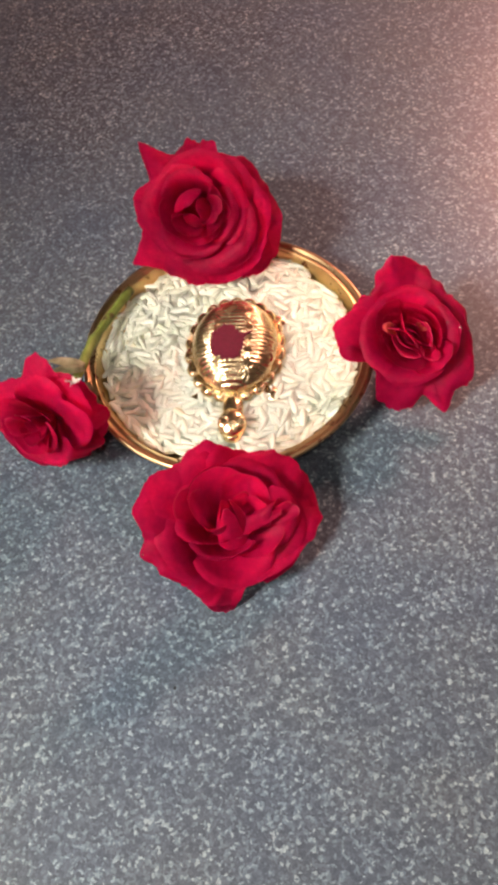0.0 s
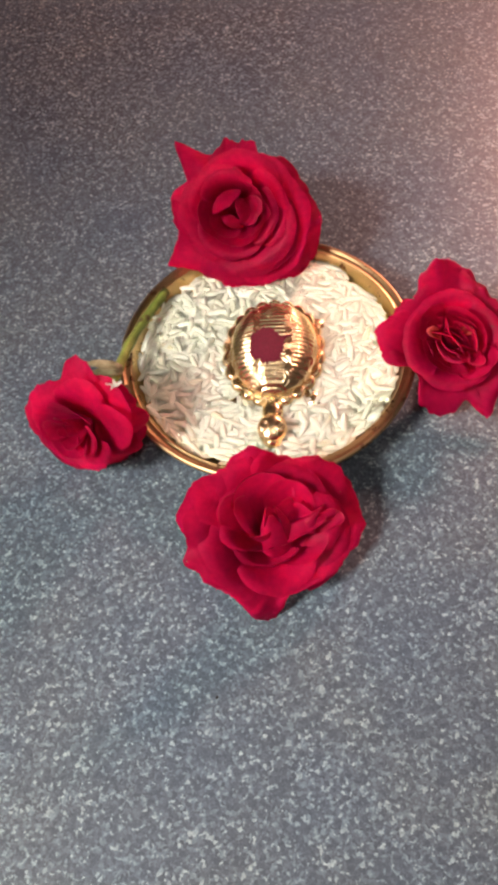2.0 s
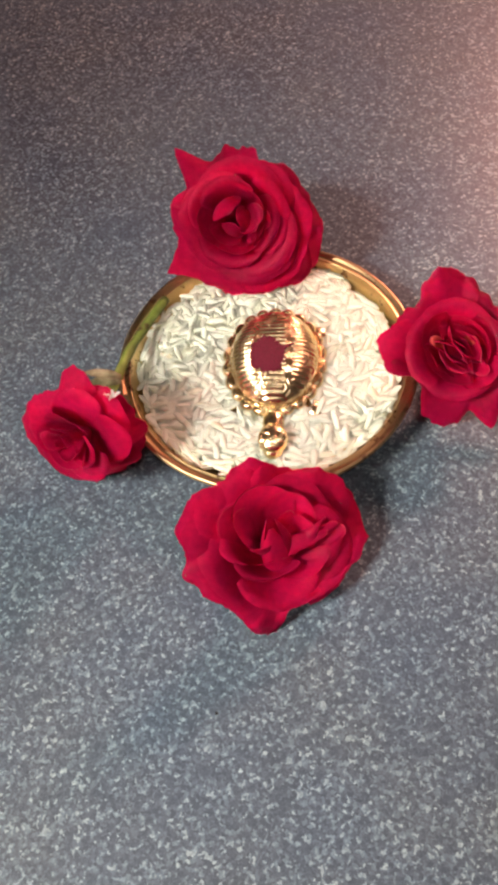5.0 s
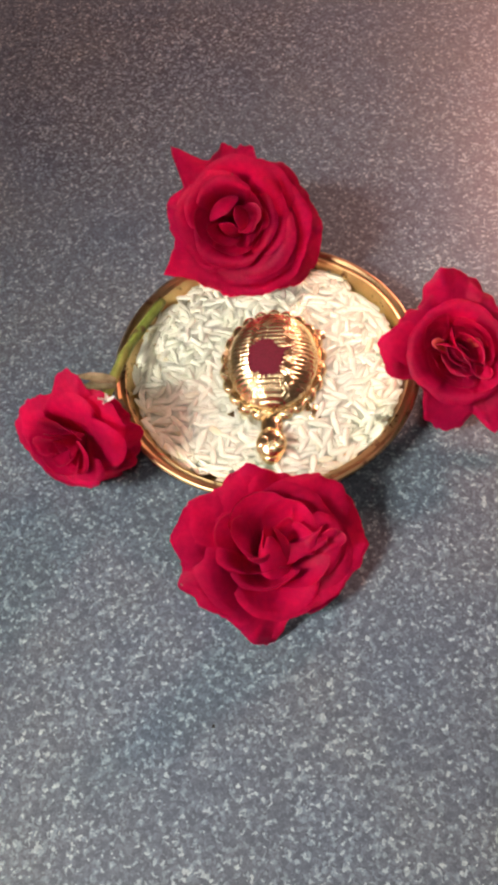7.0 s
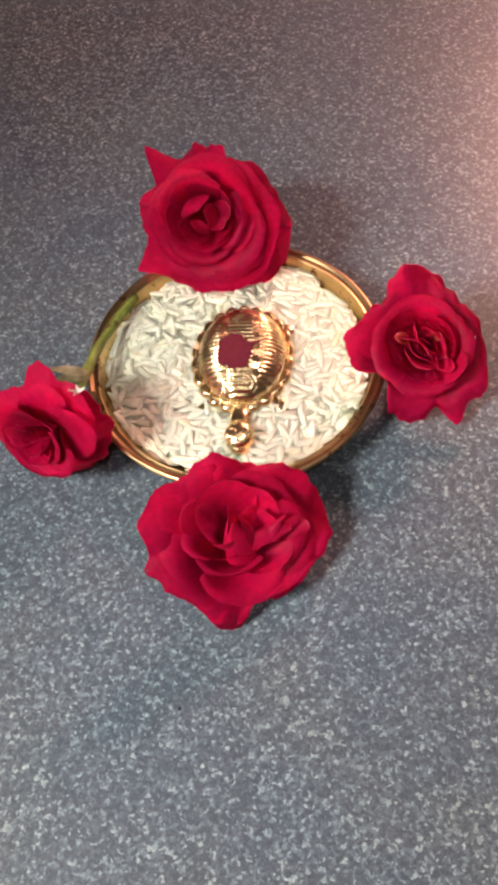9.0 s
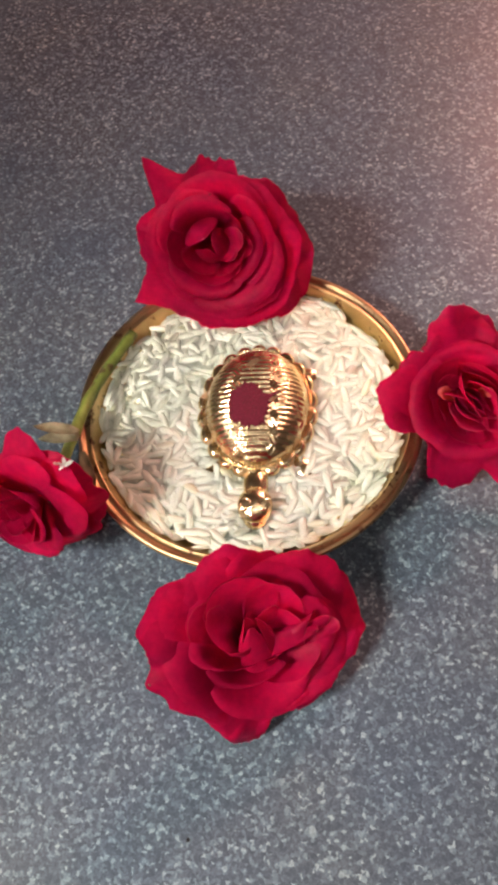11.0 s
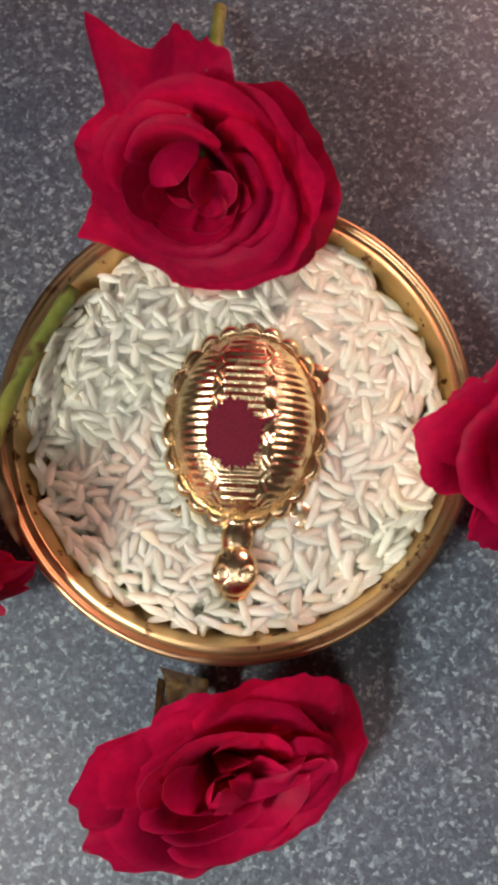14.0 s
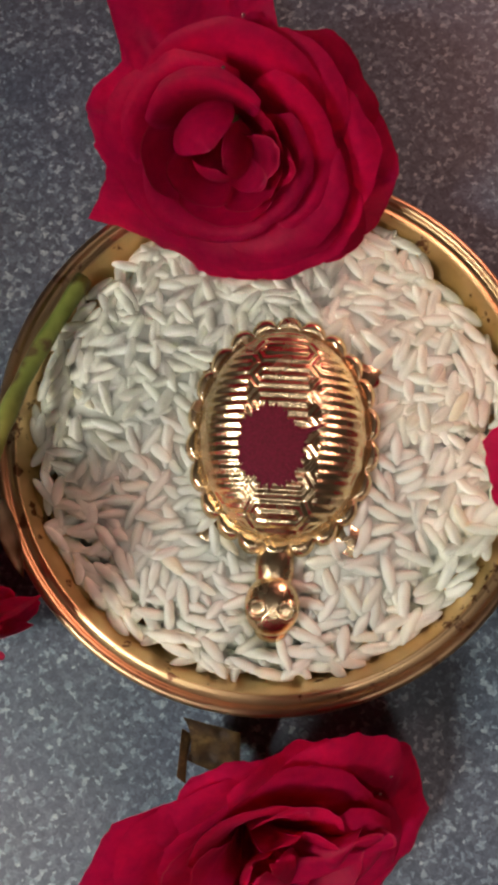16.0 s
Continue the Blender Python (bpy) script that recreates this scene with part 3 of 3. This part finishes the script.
# rose leaning on the far rim
rose((-0.0085, 0.0475, 0.0325), (-0.10, -0.80, 0.58), (0, 0.6, 0.8), 0.0252, 0.0145,
     [(136, 1.02, -0.78, 0.50), (128, 0.90, -0.52, 0.0), (112, 0.86, -0.46, 0.0), (100, 1.01, -0.40, 0.04), (87, 0.93, -0.20, 0.0), (72, 0.99, -0.03, 0.03), (63, 0.91, 0.12, 0.0), (42, 0.99, -0.11, 0.0), (26, 1.01, -0.12, 0.0), (12, 1.09, -0.13, 0.03), (-10, 1.15, 0.08, 0.0), (-38, 1.34, -0.25, 0.0), (-54, 1.24, -0.14, 0.0), (-72, 1.13, 0.02, 0.0), (-89, 1.10, 0.11, 0.0), (-119, 1.09, 0.0, 0.0), (-136, 1.14, -0.04, 0.0), (-148, 1.22, -0.09, 0.12), (-168, 0.97, 0.10, 0.0), (163, 0.92, 0.26, 0.03), (154, 0.93, 0.06, 0.0), (147, 0.92, -0.28, 0.0)],
     11, "open crimson rose leaning on the far rim of the plate",
     spread=[(120, 34, 0.0), (86, 30, -0.10), (40, 42, 0.02), (-12, 40, -0.06), (-62, 46, 0.04), (-110, 36, 0.0), (-146, 34, -0.05), (172, 38, 0.03)],
     inner=[(0.04, 0.0, -8, 46, 1.0, 0.30, 0.0), (0.03, 0.03, 42, 42, 0.88, 0.36, 0.0), (0.03, -0.03, -48, 42, 1.06, 0.28, 0.0), (0.0, 0.03, 70, 66, 0.84, 0.50, 0.0), (-0.03, 0.03, 195, 66, 0.80, 0.48, 0.0), (0.03, -0.02, 310, 68, 0.92, 0.46, 0.0),
            (0.0, 0.06, 130, 60, 0.68, 0.70, 0.0), (0.03, 0.03, 250, 62, 0.66, 0.70, 0.0), (0.08, 0.03, 8, 60, 0.72, 0.68, 0.0), (0.08, -0.02, 322, 52, 0.82, 0.60, 0.0),
            (0.0, 0.12, 100, 58, 0.52, 0.88, 0.0), (-0.03, 0.08, 190, 60, 0.44, 0.90, 0.0), (0.03, 0.06, 285, 62, 0.46, 0.86, 0.0), (0.08, 0.06, 350, 54, 0.58, 0.82, 0.0),
            (0.06, 0.08, 325, 55, 0.40, 0.92, 0.0), (0.08, 0.12, 25, 50, 0.40, 0.94, 0.0),
            (-0.02, 0.02, 235, 60, 0.30, 0.84, 0.0), (0.22, 0.05, 310, 60, 0.18, 0.96, 0.0), (0.26, 0.12, 15, 60, 0.20, 0.98, 0.0), (0.34, 0.08, 350, 55, 0.22, 0.94, 0.0)],
     bud=[(0.02, 0.14, 122, 60, 0.34, 1.0), (0.05, 0.11, 10, 66, 0.24, 1.04), (0.03, 0.06, 250, 66, 0.22, 0.95)],
     stem=[(-0.0085, 0.074, 0.014), (-0.0083, 0.107, 0.004)])
# rose standing before the plate
rose((0.0025, -0.0730, 0.0180), (0.42, -0.50, 0.76), (-0.1, 0.8, 0.5), 0.0268, 0.0080,
     [(103, 1.02, 0.18, 0.03), (76, 0.92, 0.0, 0.0), (50, 1.0, 0.0, 0.0), (30, 1.10, 0.02, 0.0), (8, 1.16, -0.04, 0.0), (-4, 1.14, 0.05, 0.02), (-16, 0.98, 0.10, 0.0), (-28, 0.83, 0.13, 0.0), (-40, 0.74, 0.20, 0.0), (-62, 0.62, 0.20, 0.0), (-82, 0.60, 0.10, 0.0), (-94, 0.95, -0.12, 0.0), (-112, 0.95, 0.0, 0.0), (-126, 0.84, 0.03, 0.0), (-142, 0.82, 0.05, 0.0), (-160, 0.95, 0.05, 0.0), (-177, 1.08, 0.05, 0.03), (176, 1.03, 0.0, 0.0), (166, 1.09, 0.10, 0.0), (158, 1.15, 0.12, 0.02), (138, 1.13, 0.10, 0.0), (120, 1.05, 0.14, 0.0)],
     22, "open crimson rose lying on the stone before the plate",
     spread=[(100, 40, 0.0), (124, 36, 0.05), (74, 36, 0.06), (50, 40, 0.12), (25, 34, 0.02), (0, 36, -0.05), (-42, 36, 0.10), (-74, 30, 0.0), (-105, 44, -0.04), (-138, 34, 0.02), (-165, 44, 0.06), (172, 34, 0.02), (148, 40, -0.06)],
     inner=[(0.0, 0.02, 70, 64, 0.80, 0.55, 0.0), (-0.05, 0.02, 165, 66, 0.86, 0.50, 0.0), (0.0, 0.0, 265, 64, 0.66, 0.50, 0.0), (0.08, 0.0, 345, 60, 0.80, 0.60, 0.0),
            (-0.15, 0.30, 95, 62, 0.46, 0.84, 0.0), (-0.30, 0.35, 165, 55, 0.38, 0.82, 0.0), (-0.30, 0.45, 238, 50, 0.52, 0.84, 0.02), (-0.12, 0.32, 258, 52, 0.60, 0.72, 0.0),
            (0.05, 0.25, 60, 55, 0.42, 0.84, 0.0), (0.20, 0.10, 300, 52, 0.42, 0.76, 0.0), (0.25, 0.08, 5, 58, 0.52, 0.78, 0.0),
            (-0.22, 0.42, 185, 60, 0.30, 0.90, 0.0), (-0.25, 0.38, 280, 50, 0.28, 0.90, 0.0),
            (0.08, 0.20, 5, 62, 0.27, 0.92, 0.04), (0.06, 0.22, 300, 50, 0.26, 0.88, 0.0), (0.10, 0.25, 90, 50, 0.20, 0.94, 0.0),
            (0.60, 0.15, 150, 80, 0.19, 0.95, 0.0), (0.60, 0.16, 330, 80, 0.15, 0.92, 0.0), (0.58, 0.15, 60, 70, 0.10, 0.98, 0.0)],
     bud=[(-0.11, 0.38, 5, 58, 0.20, 1.12), (-0.15, 0.38, 140, 70, 0.20, 1.0), (-0.12, 0.34, 262, 66, 0.22, 1.0), (0.56, 0.16, 170, 70, 0.14, 1.0)],
     withered=[((-0.0134, -0.0522, 0.0095), (-0.0128, -0.0602, 0.0095), (-0.0030, -0.0640, 0.0080), (-0.0030, -0.0545, 0.0085), 0.0010), ((-0.0137, -0.0545, 0.0085), (-0.0126, -0.0565, 0.0075), (-0.0126, -0.0640, 0.0085), (-0.0142, -0.0628, 0.0085), 0.0002)])
# rose beside the plate, one petal over the rim
rose((0.0620, -0.0040, 0.0190), (-0.05, -0.50, 0.86), (0.1, 0.86, 0.5), 0.0255, 0.0115,
     [(116, 0.92, 0.32, 0.0), (104, 1.02, 0.42, 0.02), (92, 1.02, 0.15, 0.0), (84, 1.0, 0.0, 0.0), (66, 0.86, 0.0, 0.0), (36, 0.82, 0.0, 0.0), (10, 0.80, 0.0, 0.0), (-12, 0.90, 0.0, 0.0), (-30, 1.05, 0.0, 0.0), (-44, 1.02, 0.0, 0.0), (-60, 1.08, -0.06, 0.16), (-72, 0.90, -0.08, 0.0), (-93, 1.02, -0.04, 0.0), (-112, 0.96, 0.05, 0.0), (-128, 0.64, 0.20, 0.0), (-138, 0.62, 0.25, 0.0), (-152, 0.89, 0.32, 0.02), (-172, 0.93, 0.24, 0.0), (177, 0.93, 0.22, 0.02), (158, 0.80, 0.18, 0.0), (134, 0.72, 0.12, 0.0), (126, 0.78, 0.18, 0.0)],
     33, "crimson rose with a ragged heart touching the plate's rim",
     spread=[(104, 36, 0.06), (58, 40, -0.05), (8, 44, 0.05), (-42, 40, -0.04), (-98, 38, 0.08), (-140, 34, -0.06), (-176, 34, 0.04), (145, 30, -0.08)],
     inner=[(0.0, -0.02, 95, 60, 0.66, 0.62, 0.0), (-0.02, -0.05, 185, 62, 0.62, 0.66, 0.0), (0.04, -0.05, 275, 64, 0.66, 0.62, 0.0), (0.06, -0.05, 5, 62, 0.62, 0.62, 0.0),
            (-0.04, -0.10, 42, 62, 0.48, 0.90, 0.0), (0.08, -0.04, 236, 62, 0.46, 0.90, 0.0), (0.0, 0.04, 150, 46, 0.42, 0.94, 0.0), (0.12, -0.12, 318, 44, 0.46, 0.88, 0.0),
            (-0.16, 0.06, 130, 50, 0.20, 0.90, 0.0), (-0.22, 0.05, 190, 60, 0.11, 0.95, 0.0, PEACH), (0.16, 0.02, 60, 60, 0.11, 0.98, 0.0, PEACH), (0.28, -0.26, 330, 60, 0.14, 0.88, 0.0)]
     + [(0.03 + 0.80 * (d - 0.4), -0.09 + 0.90 * (d - 0.4), 50 + 9 * (-1) ** k, 36 + 4 * k, 0.46, 0.94 + 0.03 * k, 0.02) for k, d in enumerate((0.27, 0.20, 0.13, 0.07, 0.01))]
     + [(0.03 - 0.80 * (d - 0.4), -0.09 - 0.90 * (d - 0.4), 230 - 8 * (-1) ** k, 36 + 4 * k, 0.46, 0.94 + 0.03 * k, 0.02) for k, d in enumerate((0.27, 0.20, 0.12, 0.06, 0.0))], drops=14)
# smaller rose on its side
rose((-0.0600, -0.0350, 0.0215), (-0.38, -0.85, 0.34), (0, 0.3, 0.9), 0.0190, 0.0080,
     [(98, 1.28, -0.2, 0.0), (89, 1.42, -0.24, 0.0), (78, 1.38, -0.22, 0.0), (68, 1.31, -0.22, 0.0), (55, 1.26, -0.23, 0.0), (38, 1.22, -0.35, 0.0), (24, 1.12, -0.48, 0.0), (12, 1.04, -0.56, 0.0), (-3, 0.98, -0.52, 0.0), (-18, 1.03, -0.46, 0.0), (-38, 0.92, -0.30, 0.0), (-59, 0.94, -0.30, 0.0), (-78, 0.90, -0.10, 0.0), (-96, 0.88, 0.0, 0.0), (-116, 1.0, 0.0, 0.0), (-136, 1.10, 0.0, 0.0), (-160, 1.20, 0.0, 0.0), (176, 1.20, 0.0, 0.0), (152, 1.12, 0.0, 0.0), (136, 1.02, -0.05, 0.03), (118, 0.98, -0.05, 0.0), (105, 1.06, -0.12, 0.0)],
     44, "small crimson rose on its side, stem across the rim",
     spread=[(84, 34, -0.1), (44, 36, 0.06), (8, 36, -0.06), (-50, 50, 0.0), (-118, 50, 0.08), (176, 46, -0.04), (128, 38, 0.05)],
     inner=[(0.28, 0.36, 104, 56, 0.78, 0.10, 0.0), (0.25, 0.35, 2, 50, 0.86, 0.30, 0.0), (0.22, 0.40, 30, 40, 0.90, -0.2, 0.0), (0.0, 0.15, 160, 60, 0.80, 0.45, 0.0), (0.0, 0.0, 240, 60, 0.76, 0.50, 0.0), (0.1, 0.02, 300, 56, 0.66, 0.50, 0.0),
            (-0.02, 0.26, 88, 66, 0.50, 0.74, 0.0), (-0.06, 0.22, 180, 62, 0.50, 0.84, 0.0), (-0.04, 0.18, 262, 62, 0.48, 0.84, 0.0), (0.06, 0.18, 345, 60, 0.54, 0.80, 0.0), (0.22, 0.10, 320, 50, 0.62, 0.70, 0.0),
            (-0.06, 0.26, 75, 60, 0.30, 0.90, 0.0), (-0.12, 0.24, 165, 62, 0.30, 0.95, 0.02), (-0.06, 0.18, 285, 62, 0.30, 0.90, 0.0), (-0.02, 0.24, 20, 55, 0.26, 0.90, 0.0), (0.16, 0.06, 300, 50, 0.24, 0.88, 0.03), (0.36, 0.08, 250, 50, 0.22, 0.82, 0.03),
            (-0.08, 0.23, 60, 80, 0.14, 0.92, 0.0), (-0.08, 0.23, 240, 80, 0.13, 0.88, 0.0)],
     stem=[(-0.0490, -0.006, 0.0200), (-0.0452, 0.010, 0.0165), (-0.0370, 0.0290, 0.0136)],
     sepals=[((-0.0480, -0.0110, 0.0220), (-1.0, 0.12, 0.20), 0.0135, 0.0036, 0.001), ((-0.0480, -0.0125, 0.0215), (-1.0, -0.02, 0.12), 0.0120, 0.0040, 0.001), ((-0.0480, -0.0150, 0.0175), (0.35, -1.0, -0.12), 0.0150, 0.0036, 0.001)],
     torn=[((-0.0444, -0.0314, 0.0407), 0.0030, 100), ((-0.0444, -0.0314, 0.0407), 0.0024, 20), ((-0.0444, -0.0314, 0.0407), 0.0032, -65), ((-0.0444, -0.0314, 0.0407), 0.0022, 170)])


# ---- small things ----
def crumb():
    bm = bmesh.new()
    bmesh.ops.create_icosphere(bm, subdivisions=2, radius=0.0005)
    for v in bm.verts:
        v.co *= 1 + 0.3 * noise.noise(v.co * 3000)
        v.co.z *= 0.6
    ob = new("crumb", mesh_of(bm, "crumb", DARK))
    ob.location = (-0.016, -0.1155, 0.00028)
    return tagged(ob, "tiny black crumb lying on the grey stone", "crumb")


crumb()
